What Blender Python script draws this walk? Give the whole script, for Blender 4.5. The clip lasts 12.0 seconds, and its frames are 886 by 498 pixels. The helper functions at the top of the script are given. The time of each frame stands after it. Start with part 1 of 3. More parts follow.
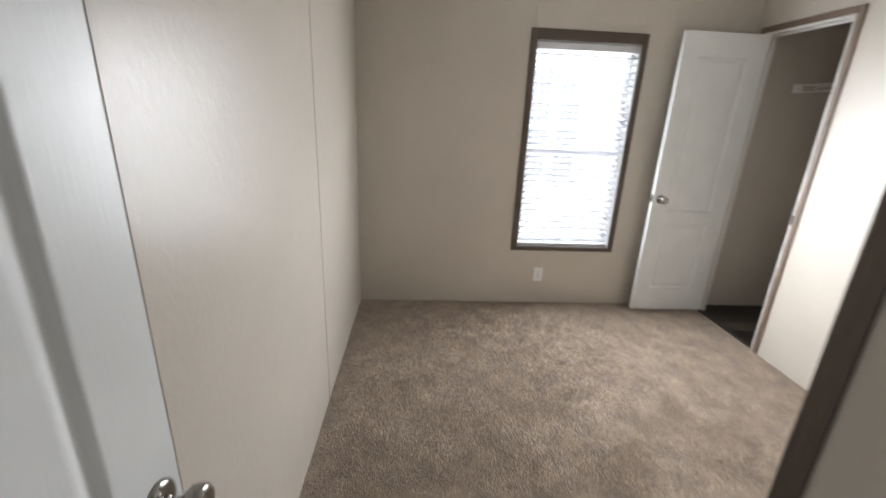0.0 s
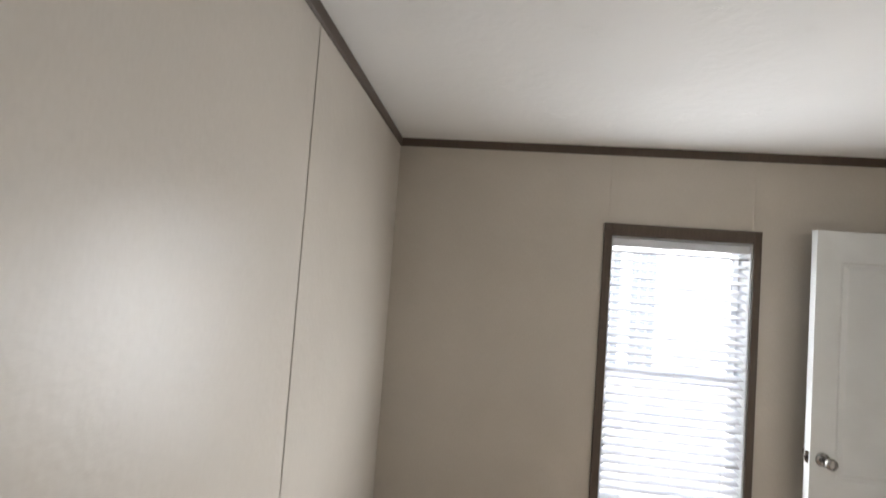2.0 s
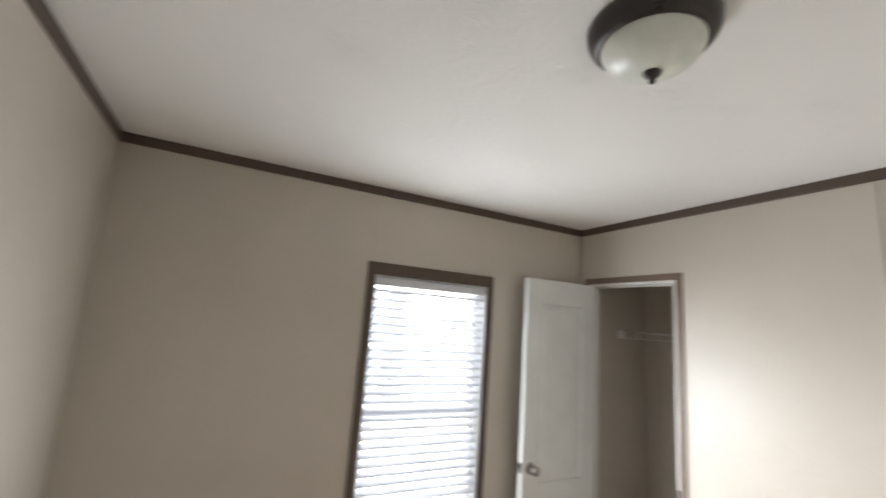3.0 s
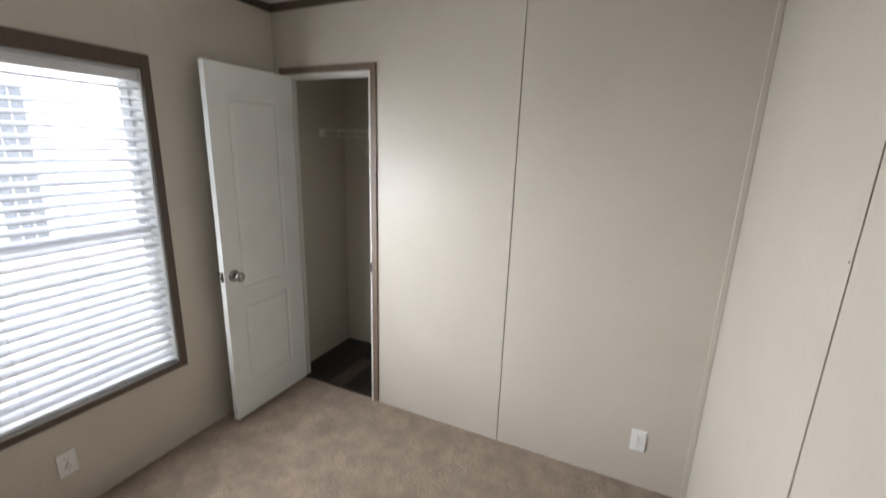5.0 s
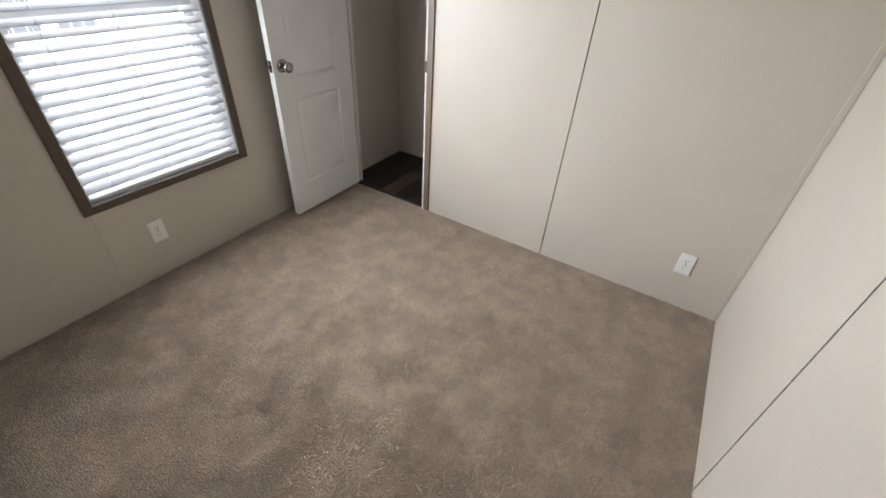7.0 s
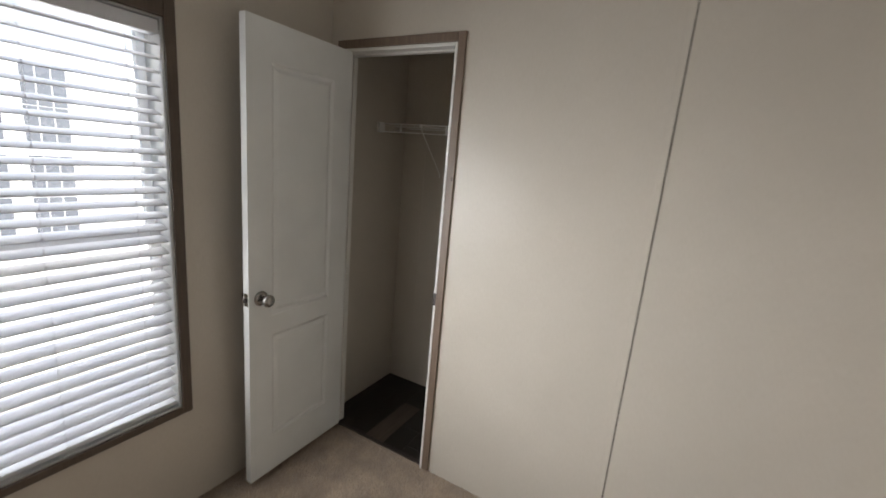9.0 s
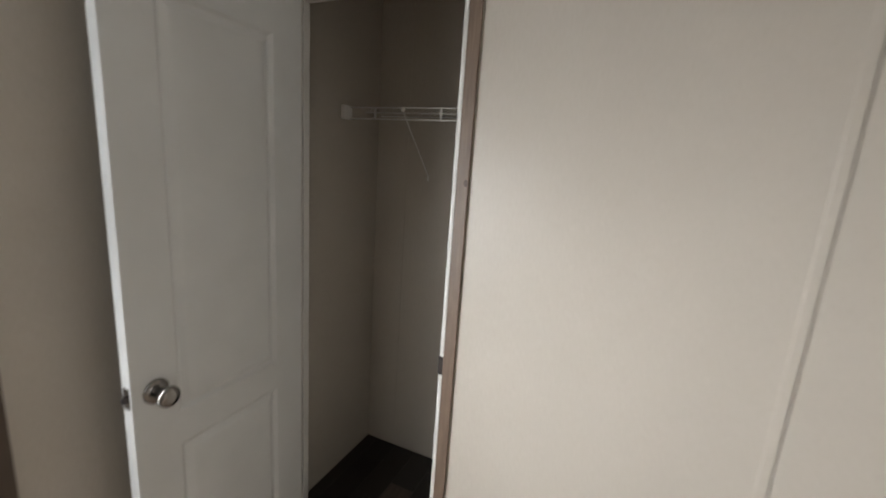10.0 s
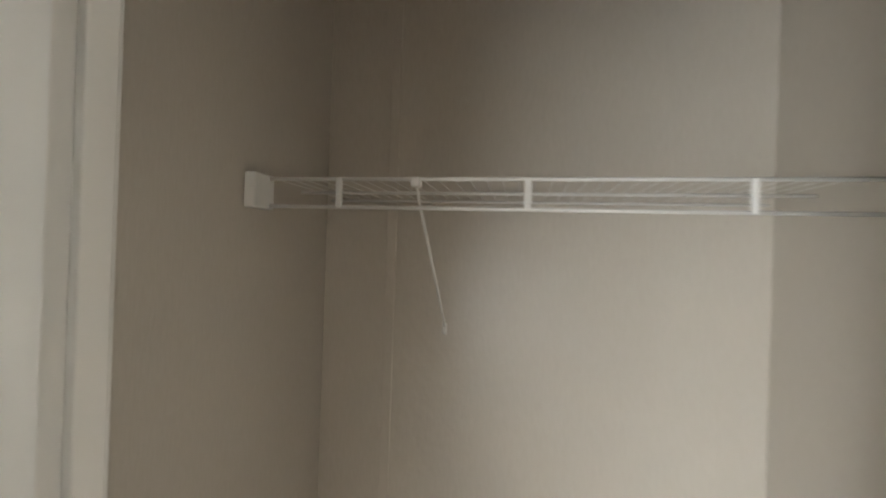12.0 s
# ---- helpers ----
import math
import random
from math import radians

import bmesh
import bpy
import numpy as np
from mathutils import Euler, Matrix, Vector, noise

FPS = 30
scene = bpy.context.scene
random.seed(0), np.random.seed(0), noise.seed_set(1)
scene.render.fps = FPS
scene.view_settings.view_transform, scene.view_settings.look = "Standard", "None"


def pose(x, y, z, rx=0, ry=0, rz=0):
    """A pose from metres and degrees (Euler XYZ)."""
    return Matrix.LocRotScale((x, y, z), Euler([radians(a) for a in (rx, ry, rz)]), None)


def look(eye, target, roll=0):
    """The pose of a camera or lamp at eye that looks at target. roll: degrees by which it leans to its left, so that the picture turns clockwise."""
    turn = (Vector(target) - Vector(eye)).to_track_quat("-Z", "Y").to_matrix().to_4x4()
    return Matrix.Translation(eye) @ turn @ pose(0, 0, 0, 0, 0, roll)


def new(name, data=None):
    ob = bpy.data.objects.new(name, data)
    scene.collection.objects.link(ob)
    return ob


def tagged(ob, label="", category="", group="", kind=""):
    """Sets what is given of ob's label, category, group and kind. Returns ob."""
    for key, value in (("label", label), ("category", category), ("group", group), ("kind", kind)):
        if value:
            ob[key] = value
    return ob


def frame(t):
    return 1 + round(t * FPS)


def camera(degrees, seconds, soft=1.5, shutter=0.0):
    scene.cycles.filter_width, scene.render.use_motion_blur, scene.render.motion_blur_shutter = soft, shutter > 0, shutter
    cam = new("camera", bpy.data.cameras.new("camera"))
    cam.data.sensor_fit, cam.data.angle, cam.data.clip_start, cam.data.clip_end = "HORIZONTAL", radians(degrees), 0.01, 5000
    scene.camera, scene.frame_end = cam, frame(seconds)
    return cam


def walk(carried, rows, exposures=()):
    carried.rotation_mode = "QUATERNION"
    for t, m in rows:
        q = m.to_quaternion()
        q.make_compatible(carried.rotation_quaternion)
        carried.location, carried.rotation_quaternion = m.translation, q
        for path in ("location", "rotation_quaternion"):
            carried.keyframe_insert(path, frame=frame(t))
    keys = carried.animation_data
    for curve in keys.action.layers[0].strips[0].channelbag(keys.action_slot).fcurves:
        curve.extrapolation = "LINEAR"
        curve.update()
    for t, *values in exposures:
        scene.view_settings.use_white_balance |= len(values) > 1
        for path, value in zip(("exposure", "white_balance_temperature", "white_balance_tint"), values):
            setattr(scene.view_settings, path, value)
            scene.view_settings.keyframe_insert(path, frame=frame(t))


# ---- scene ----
cam = camera(93.7, 12.0, soft=1.6, shutter=0.5)
PATH = [
    (0, (0.441, -3.062, 1.46), (0.565, -1.168, 0.829), 2.5),
    (0.5, (0.484, -2.873, 1.506), (0.431, -0.945, 0.977), 3.5),
    (1, (0.443, -2.639, 1.555), (0.46, -0.666, 1.226), 5.2),
    (1.5, (0.463, -2.498, 1.619), (0.421, -0.509, 1.412), 4.1),
    (2, (0.519, -2.355, 1.709), (0.326, -0.366, 1.791), 4.2),
    (2.5, (0.546, -2.272, 1.697), (0.684, -0.29, 1.927), 5.4),
    (3, (0.523, -2.191, 1.723), (1.404, -0.428, 2.06), 4.2),
    (3.5, (0.541, -2.126, 1.716), (1.967, -0.76, 2.032), 3.3),
    (3.7, (0.583, -2.131, 1.727), (2.161, -0.934, 2.003), 3.4),
    (5.3, (0.702, -2.108, 1.628), (2.424, -1.335, 0.965), 2.8),
    (5.5, (0.707, -2.103, 1.617), (2.366, -1.325, 0.815), 2.7),
    (6, (0.706, -2.078, 1.537), (2.177, -1.295, 0.431), 2.8),
    (6.5, (0.69, -2.073, 1.492), (2.055, -1.276, 0.266), 3.1),
    (7, (0.698, -2.072, 1.489), (2.083, -1.265, 0.292), 3.7),
    (7.5, (0.697, -2.077, 1.558), (2.237, -1.202, 0.627), 3.7),
    (7.7, (0.693, -2.078, 1.567), (2.291, -1.167, 0.782), 3.6),
    (9.3, (1.244, -1.48, 1.558), (2.973, -0.557, 1.159), 5.8),
    (9.5, (1.334, -1.399, 1.559), (3.085, -0.528, 1.141), 6.2),
    (10, (1.629, -1.172, 1.528), (3.421, -0.378, 1.127), 4.0),
    (10.5, (1.855, -0.94, 1.561), (3.664, -0.163, 1.214), 3.6),
    (11, (2.054, -0.714, 1.57), (3.967, -0.198, 1.3), 3.6),
    (11.5, (2.246, -0.572, 1.586), (4.204, -0.204, 1.417), 2.3),
    (11.8, (2.432, -0.49, 1.614), (4.401, -0.146, 1.549), 2.1),
    (12, (2.514, -0.444, 1.627), (4.479, -0.07, 1.632), 1.9),
]
EXPOSURES = [(0, 3.86, 6250, 10), (0.5, 3.82, 6250, 10), (1.0, 3.88, 6250, 10), (2.0, 3.76, 6300, 10), (3.0, 3.68, 6350, 9), (3.7, 3.58, 6350, 9), (5.5, 3.27, 6300, 10), (6.5, 3.4, 6300, 10), (7.7, 3.36, 6350, 10), (9.5, 2.8, 6600, 10), (10.5, 3.3, 6400, 10), (11.5, 3.6, 6450, 9), (12, 4.38, 6600, 7)]
walk(cam, [(t, look(eye, target, roll)) for t, eye, target, roll in PATH], EXPOSURES)

# ---- light ----
SUN_ELEVATION, SUN_AZIMUTH = 56.0, 195.0
world = bpy.data.worlds.new("sky")
scene.world = world
world.use_nodes = True
wt = world.node_tree
sky = wt.nodes.new("ShaderNodeTexSky")
sky.sky_type, sky.sun_disc = "NISHITA", False
sky.sun_elevation, sky.sun_rotation = radians(SUN_ELEVATION), radians(SUN_AZIMUTH)
wt.links.new(sky.outputs[0], wt.nodes["Background"].inputs[0])
wt.nodes["Background"].inputs[1].default_value = 0.085
sun = new("sun", bpy.data.lights.new("sun", "SUN"))
sun.data.energy, sun.data.angle, sun.data.color = 3.0, radians(0.6), (1.0, 0.96, 0.90)
sa, se = radians(SUN_AZIMUTH), radians(SUN_ELEVATION)
sun.matrix_world = look((0, 0, 20), (-math.sin(sa) * math.cos(se) * 5, -math.cos(sa) * math.cos(se) * 5, 20 - math.sin(se) * 5))


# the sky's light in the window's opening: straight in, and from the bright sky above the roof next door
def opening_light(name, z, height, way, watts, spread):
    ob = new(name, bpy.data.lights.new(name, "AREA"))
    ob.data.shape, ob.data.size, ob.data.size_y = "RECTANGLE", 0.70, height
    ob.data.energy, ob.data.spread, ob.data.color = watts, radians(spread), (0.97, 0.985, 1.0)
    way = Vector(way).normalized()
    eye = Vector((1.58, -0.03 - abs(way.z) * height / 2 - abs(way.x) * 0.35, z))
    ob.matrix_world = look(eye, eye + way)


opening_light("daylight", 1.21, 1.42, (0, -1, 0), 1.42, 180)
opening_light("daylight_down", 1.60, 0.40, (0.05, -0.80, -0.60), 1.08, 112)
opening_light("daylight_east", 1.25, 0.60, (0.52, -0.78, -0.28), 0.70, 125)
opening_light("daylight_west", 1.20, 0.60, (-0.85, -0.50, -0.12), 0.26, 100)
# the same light behind the blind, which brightens its slats
behind = new("daylight_on_blind", bpy.data.lights.new("daylight_on_blind", "AREA"))
behind.data.shape, behind.data.size, behind.data.size_y, behind.data.energy, behind.data.color = "RECTANGLE", 0.70, 1.42, 0.95, (0.97, 0.985, 1.0)
behind.matrix_world = look((1.58, 0.0625, 1.21), (1.58, -1.0, 1.21))
# unseen fill lamp added in the entry doorway; the closed hall has no light
hall = new("hall_fill", bpy.data.lights.new("hall_fill", "AREA"))
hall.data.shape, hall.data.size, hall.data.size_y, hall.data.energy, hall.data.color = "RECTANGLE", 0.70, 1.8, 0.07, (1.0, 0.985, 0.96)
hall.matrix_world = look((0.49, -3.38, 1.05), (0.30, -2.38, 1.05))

# ---- plan ----
W, S, CEIL = 2.735, -2.52, 2.435          # east wall, south wall, ceiling
ALX, ALS = 1.10, -3.31                    # entry alcove: its east wall and its south wall
CX, CS = 3.405, -0.912                    # closet: back wall and south wall
KN, KS, KH = -0.10, -0.699, 2.040          # closet opening: north and south jamb, head
JN, JS, JH = KN + 0.0140, KS - 0.0140, KH + 0.001     # rough opening behind the jambs
WX0, WX1, WZ0, WZ1 = 1.215, 1.945, 0.478, 1.945   # window opening
PT = 0.006                                # wallboard thickness


# ---- helpers of this scene ----
def box(bm, x0, y0, z0, x1, y1, z1, bevel=0.0, seg=2):
    made = bmesh.ops.create_cube(bm, size=1.0, matrix=Matrix.LocRotScale(((x0 + x1) / 2, (y0 + y1) / 2, (z0 + z1) / 2), None, (x1 - x0, y1 - y0, z1 - z0)))
    if bevel:
        edges = list({e for v in made["verts"] for e in v.link_edges})
        bmesh.ops.bevel(bm, geom=edges, offset=bevel, segments=seg, profile=0.5, affect="EDGES")


def boxed(*a, **k):
    bm = bmesh.new()
    box(bm, *a, **k)
    return bm


def tube(bm, points, r, n=8):
    """A round rod along a line of points."""
    rings = []
    pts = [Vector(p) for p in points]
    for i, p in enumerate(pts):
        d = (pts[min(i + 1, len(pts) - 1)] - pts[max(i - 1, 0)]).normalized()
        q = d.to_track_quat("Z", "X").to_matrix()
        rings.append([bm.verts.new(p + q @ Vector((math.cos(a) * r, math.sin(a) * r, 0))) for a in (2 * math.pi * k / n for k in range(n))])
    for a, b in zip(rings, rings[1:]):
        for k in range(n):
            bm.faces.new((a[k], a[(k + 1) % n], b[(k + 1) % n], b[k]))
    bm.faces.new(rings[0][::-1])
    bm.faces.new(rings[-1])


def lathe(bm, profile, m, n=40):
    """A turned shape: (radius, height) pairs round m's z axis."""
    rings = []
    for r, h in profile:
        rings.append([bm.verts.new(m @ Vector((math.cos(a) * r, math.sin(a) * r, h))) for a in (2 * math.pi * k / n for k in range(n))])
    for a, b in zip(rings, rings[1:]):
        for k in range(n):
            bm.faces.new((a[k], a[(k + 1) % n], b[(k + 1) % n], b[k]))
    bm.faces.new(rings[0][::-1])
    bm.faces.new(rings[-1])


def prism(bm, outline, place, depth):
    """A board: outline in (u, v), laid out by place(u, v, w), w from 0 to depth."""
    a = [bm.verts.new(place(u, v, 0)) for u, v in outline]
    b = [bm.verts.new(place(u, v, depth)) for u, v in outline]
    n = len(outline)
    for k in range(n):
        bm.faces.new((a[k], a[(k + 1) % n], b[(k + 1) % n], b[k]))
    for loop in (a[::-1], b):
        bm.faces.new(loop)
    bmesh.ops.recalc_face_normals(bm, faces=bm.faces)


def mesh_of(name, bm, material, smooth=False):
    bmesh.ops.recalc_face_normals(bm, faces=bm.faces)
    me = bpy.data.meshes.new(name)
    bm.to_mesh(me)
    bm.free()
    me.materials.append(material)
    if smooth:
        for p in me.polygons:
            p.use_smooth = True
    return me


def part(name, bm, material, parent, label="", smooth=False):
    ob = new(name, mesh_of(name, bm, material, smooth))
    ob.parent = parent
    if label:
        ob["label"] = label
    return ob


def thing(name, label, category, at=(0, 0, 0), group="", kind=""):
    ob = new(name)
    ob.empty_display_size = 0.05
    ob.location = at
    return tagged(ob, label, category, group, kind)


def setting(name, bm, material, label, category):
    return tagged(new(name, mesh_of(name, bm, material)), label, category, "", "structure")


# ---- materials ----
def material(name, color, rough=0.5, metal=0.0, spec=0.5):
    m = bpy.data.materials.new(name)
    m.use_nodes = True
    b = m.node_tree.nodes["Principled BSDF"]
    b.inputs["Base Color"].default_value = (*color, 1)
    b.inputs["Roughness"].default_value = rough
    b.inputs["Metallic"].default_value = metal
    b.inputs["Specular IOR Level"].default_value = spec
    return m, m.node_tree, b


def node(tree, kind, **sets):
    n = tree.nodes.new(kind)
    for k, v in sets.items():
        n.inputs[k.replace("_", " ")].default_value = v
    return n


def coords(tree, scale=(1, 1, 1), rot=(0, 0, 0)):
    """Real-world coordinates, stretched by scale."""
    c = tree.nodes.new("ShaderNodeNewGeometry")
    mp = tree.nodes.new("ShaderNodeMapping")
    mp.inputs["Scale"].default_value = scale
    mp.inputs["Rotation"].default_value = rot
    tree.links.new(c.outputs["Position"], mp.inputs["Vector"])
    return mp.outputs["Vector"]


def ramp(tree, fac, stops):
    r = tree.nodes.new("ShaderNodeValToRGB")
    while len(r.color_ramp.elements) < len(stops):
        r.color_ramp.elements.new(0.5)
    for e, (p, c) in zip(r.color_ramp.elements, stops):
        e.position, e.color = p, (*c, 1) if len(c) == 3 else c
    tree.links.new(fac, r.inputs["Fac"])
    return r.outputs["Color"]


def mixed(tree, fac, a, b, blend="MIX"):
    n = tree.nodes.new("ShaderNodeMix")
    n.data_type, n.blend_type = "RGBA", blend
    for s, v in ((n.inputs[0], fac), (n.inputs[6], a), (n.inputs[7], b)):
        if isinstance(v, (int, float)):
            s.default_value = v
        elif isinstance(v, tuple):
            s.default_value = (*v, 1)
        else:
            tree.links.new(v, s)
    return n.outputs[2]


def bumped(tree, bsdf, height, strength, distance, below=None):
    n = tree.nodes.new("ShaderNodeBump")
    n.inputs["Strength"].default_value = strength
    n.inputs["Distance"].default_value = distance
    tree.links.new(height, n.inputs["Height"])
    if below:
        tree.links.new(below, n.inputs["Normal"])
    tree.links.new(n.outputs[0], bsdf.inputs["Normal"])
    return n.outputs[0]


def grey(v):
    return (v, v, v)


def wallboard():
    m, t, b = material("vinyl_wallboard", (0.66, 0.60, 0.51), 0.34, 0, 0.45)
    weave = node(t, "ShaderNodeTexNoise", Scale=1.0, Detail=4.0)
    t.links.new(coords(t, (260, 260, 40)), weave.inputs["Vector"])
    cloud = node(t, "ShaderNodeTexNoise", Scale=1.7, Detail=5.0, Roughness=0.6)
    t.links.new(coords(t), cloud.inputs["Vector"])
    c = mixed(t, ramp(t, cloud.outputs["Fac"], [(0.3, grey(0)), (0.7, grey(1))]), (0.522, 0.479, 0.420), (0.577, 0.531, 0.468))
    c = mixed(t, ramp(t, weave.outputs["Fac"], [(0.35, grey(0)), (0.7, grey(0.35))]), c, (0.478, 0.433, 0.368))
    t.links.new(c, b.inputs["Base Color"])
    peel = node(t, "ShaderNodeTexNoise", Scale=55.0, Detail=3.0)
    t.links.new(coords(t, (1, 1, 0.8)), peel.inputs["Vector"])
    swell = node(t, "ShaderNodeTexNoise", Scale=9.0, Detail=3.0)
    t.links.new(coords(t), swell.inputs["Vector"])
    first = bumped(t, b, peel.outputs["Fac"], 0.2, 0.004)
    bumped(t, b, swell.outputs["Fac"], 0.16, 0.012, first)
    return m


def ceiling_paint():
    m, t, b = material("stippled_ceiling_paint", (0.86, 0.85, 0.83), 0.75, 0, 0.25)
    crow = node(t, "ShaderNodeTexVoronoi", Scale=13.0)
    bend = node(t, "ShaderNodeTexNoise", Scale=9.0, Detail=4.0)
    t.links.new(coords(t), bend.inputs["Vector"])
    t.links.new(mixed(t, 0.35, coords(t), bend.outputs["Color"]), crow.inputs["Vector"])
    strokes = node(t, "ShaderNodeTexNoise", Scale=1.0, Detail=5.0, Roughness=0.65)
    t.links.new(coords(t, (30, 110, 40), (0, 0, 0.5)), strokes.inputs["Vector"])
    patch = node(t, "ShaderNodeTexNoise", Scale=5.0, Detail=2.0)
    t.links.new(coords(t), patch.inputs["Vector"])
    h = mixed(t, ramp(t, patch.outputs["Fac"], [(0.58, grey(0)), (0.68, grey(1))]), grey(0.45), ramp(t, strokes.outputs["Fac"], [(0.5, grey(0.3)), (0.66, grey(1))]))
    first = bumped(t, b, crow.outputs["Distance"], 0.2, 0.006)
    bumped(t, b, h, 0.7, 0.0042, first)
    return m


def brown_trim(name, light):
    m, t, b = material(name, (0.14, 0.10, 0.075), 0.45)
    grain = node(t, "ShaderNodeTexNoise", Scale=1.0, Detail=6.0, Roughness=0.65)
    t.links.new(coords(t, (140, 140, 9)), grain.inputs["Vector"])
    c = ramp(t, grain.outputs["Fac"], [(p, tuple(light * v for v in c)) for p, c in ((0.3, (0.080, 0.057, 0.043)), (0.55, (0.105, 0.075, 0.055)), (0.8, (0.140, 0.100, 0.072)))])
    knot = node(t, "ShaderNodeTexNoise", Scale=4.0, Detail=2.0)
    t.links.new(coords(t), knot.inputs["Vector"])
    t.links.new(mixed(t, ramp(t, knot.outputs["Fac"], [(0.62, grey(0)), (0.75, grey(0.5))]), c, (0.06, 0.043, 0.033)), b.inputs["Base Color"])
    bumped(t, b, grain.outputs["Fac"], 0.15, 0.001)
    return m


def carpet_pile():
    m, t, b = material("beige_cut_pile_carpet", (0.30, 0.25, 0.2), 0.95, 0, 0.1)
    b.inputs["Sheen Weight"].default_value = 0.25
    b.inputs["Sheen Roughness"].default_value = 0.6
    tread_shade = node(t, "ShaderNodeTexNoise", Scale=9.0, Detail=3.0, Roughness=0.55)
    t.links.new(coords(t), tread_shade.inputs["Vector"])
    tuft = node(t, "ShaderNodeTexVoronoi", Scale=210.0)
    t.links.new(coords(t), tuft.inputs["Vector"])
    fibre = node(t, "ShaderNodeTexNoise", Scale=95.0, Detail=5.0, Roughness=0.7)
    t.links.new(coords(t), fibre.inputs["Vector"])
    crush_shade = node(t, "ShaderNodeTexNoise", Scale=24.0, Detail=3.0, Roughness=0.6)
    t.links.new(coords(t), crush_shade.inputs["Vector"])
    # patches of pressed pile, the shading of its lean put into the colour
    c = ramp(t, tread_shade.outputs["Fac"], [(0.36, (0.385, 0.312, 0.246)), (0.5, (0.462, 0.368, 0.282)), (0.64, (0.540, 0.428, 0.324))])
    c = mixed(t, ramp(t, crush_shade.outputs["Fac"], [(0.48, grey(0)), (0.66, grey(0.32))]), c, (0.30, 0.236, 0.184))
    c = mixed(t, ramp(t, fibre.outputs["Fac"], [(0.38, grey(0.45)), (0.56, grey(0))]), c, (0.24, 0.190, 0.150))
    c = mixed(t, ramp(t, tuft.outputs["Distance"], [(0.35, grey(0)), (0.8, grey(0.4))]), c, (0.27, 0.212, 0.165))
    t.links.new(c, b.inputs["Base Color"])
    first = bumped(t, b, fibre.outputs["Fac"], 0.7, 0.008)
    bumped(t, b, tread_shade.outputs["Fac"], 0.3, 0.02, first)
    return m


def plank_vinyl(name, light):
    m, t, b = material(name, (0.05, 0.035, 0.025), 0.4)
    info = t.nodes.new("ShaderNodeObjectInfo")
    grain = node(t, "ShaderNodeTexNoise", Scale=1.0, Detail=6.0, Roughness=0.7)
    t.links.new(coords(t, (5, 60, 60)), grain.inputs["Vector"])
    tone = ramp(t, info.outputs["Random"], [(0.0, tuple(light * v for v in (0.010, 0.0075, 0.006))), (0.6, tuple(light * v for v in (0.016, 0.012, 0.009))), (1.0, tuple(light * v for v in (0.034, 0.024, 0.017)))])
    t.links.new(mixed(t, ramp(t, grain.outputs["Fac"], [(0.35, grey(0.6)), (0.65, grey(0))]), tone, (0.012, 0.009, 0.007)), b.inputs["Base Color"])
    bumped(t, b, grain.outputs["Fac"], 0.2, 0.001)
    return m


def painted(name, color, rough, fine=260.0, strength=0.06):
    m, t, b = material(name, color, rough)
    cloud = node(t, "ShaderNodeTexNoise", Scale=6.0, Detail=5.0)
    t.links.new(coords(t), cloud.inputs["Vector"])
    lo = tuple(v * 0.94 for v in color)
    t.links.new(mixed(t, ramp(t, cloud.outputs["Fac"], [(0.35, grey(0)), (0.7, grey(1))]), lo, color), b.inputs["Base Color"])
    t.links.new(ramp(t, cloud.outputs["Fac"], [(0.3, grey(rough - 0.06)), (0.7, grey(rough + 0.08))]), b.inputs["Roughness"])
    tooth = node(t, "ShaderNodeTexNoise", Scale=1.0, Detail=4.0)
    t.links.new(coords(t, (fine, fine, fine / 12)), tooth.inputs["Vector"])
    bumped(t, b, tooth.outputs["Fac"], strength, 0.002)
    return m


def brushed_metal(name, color, rough):
    m, t, b = material(name, color, rough, 1.0)
    n = node(t, "ShaderNodeTexNoise", Scale=300.0, Detail=2.0)
    t.links.new(coords(t), n.inputs["Vector"])
    t.links.new(ramp(t, n.outputs["Fac"], [(0.3, grey(rough * 0.7)), (0.7, grey(rough * 1.3))]), b.inputs["Roughness"])
    return m


def alabaster():
    m, t, b = material("frosted_alabaster_glass", (0.82, 0.84, 0.78), 0.28)
    b.inputs["Subsurface Weight"].default_value = 0.35
    b.inputs["Subsurface Radius"].default_value = (0.03, 0.03, 0.025)
    swirl = node(t, "ShaderNodeTexNoise", Scale=9.0, Detail=4.0, Distortion=1.5)
    t.links.new(coords(t), swirl.inputs["Vector"])
    t.links.new(mixed(t, ramp(t, swirl.outputs["Fac"], [(0.35, grey(0)), (0.7, grey(1))]), (0.74, 0.77, 0.71), (0.84, 0.85, 0.80)), b.inputs["Base Color"])
    return m


def pane_glass():
    m, t, b = material("window_glass", (1, 1, 1), 0.0)
    b.inputs["Transmission Weight"].default_value = 1.0
    b.inputs["IOR"].default_value = 1.05
    return m


def gravel():
    m, t, b = material("pale_bounce_gravel", (0.4, 0.38, 0.34), 0.95)
    n = node(t, "ShaderNodeTexNoise", Scale=3.0, Detail=8.0, Roughness=0.75)
    t.links.new(coords(t), n.inputs["Vector"])
    stone = node(t, "ShaderNodeTexVoronoi", Scale=45.0)
    t.links.new(coords(t), stone.inputs["Vector"])
    c = ramp(t, n.outputs["Fac"], [(0.3, (0.36, 0.34, 0.30)), (0.7, (0.48, 0.46, 0.42))])
    t.links.new(mixed(t, ramp(t, stone.outputs["Distance"], [(0.3, grey(0)), (0.8, grey(0.5))]), c, (0.2, 0.19, 0.17)), b.inputs["Base Color"])
    bumped(t, b, stone.outputs["Distance"], 0.6, 0.02)
    return m


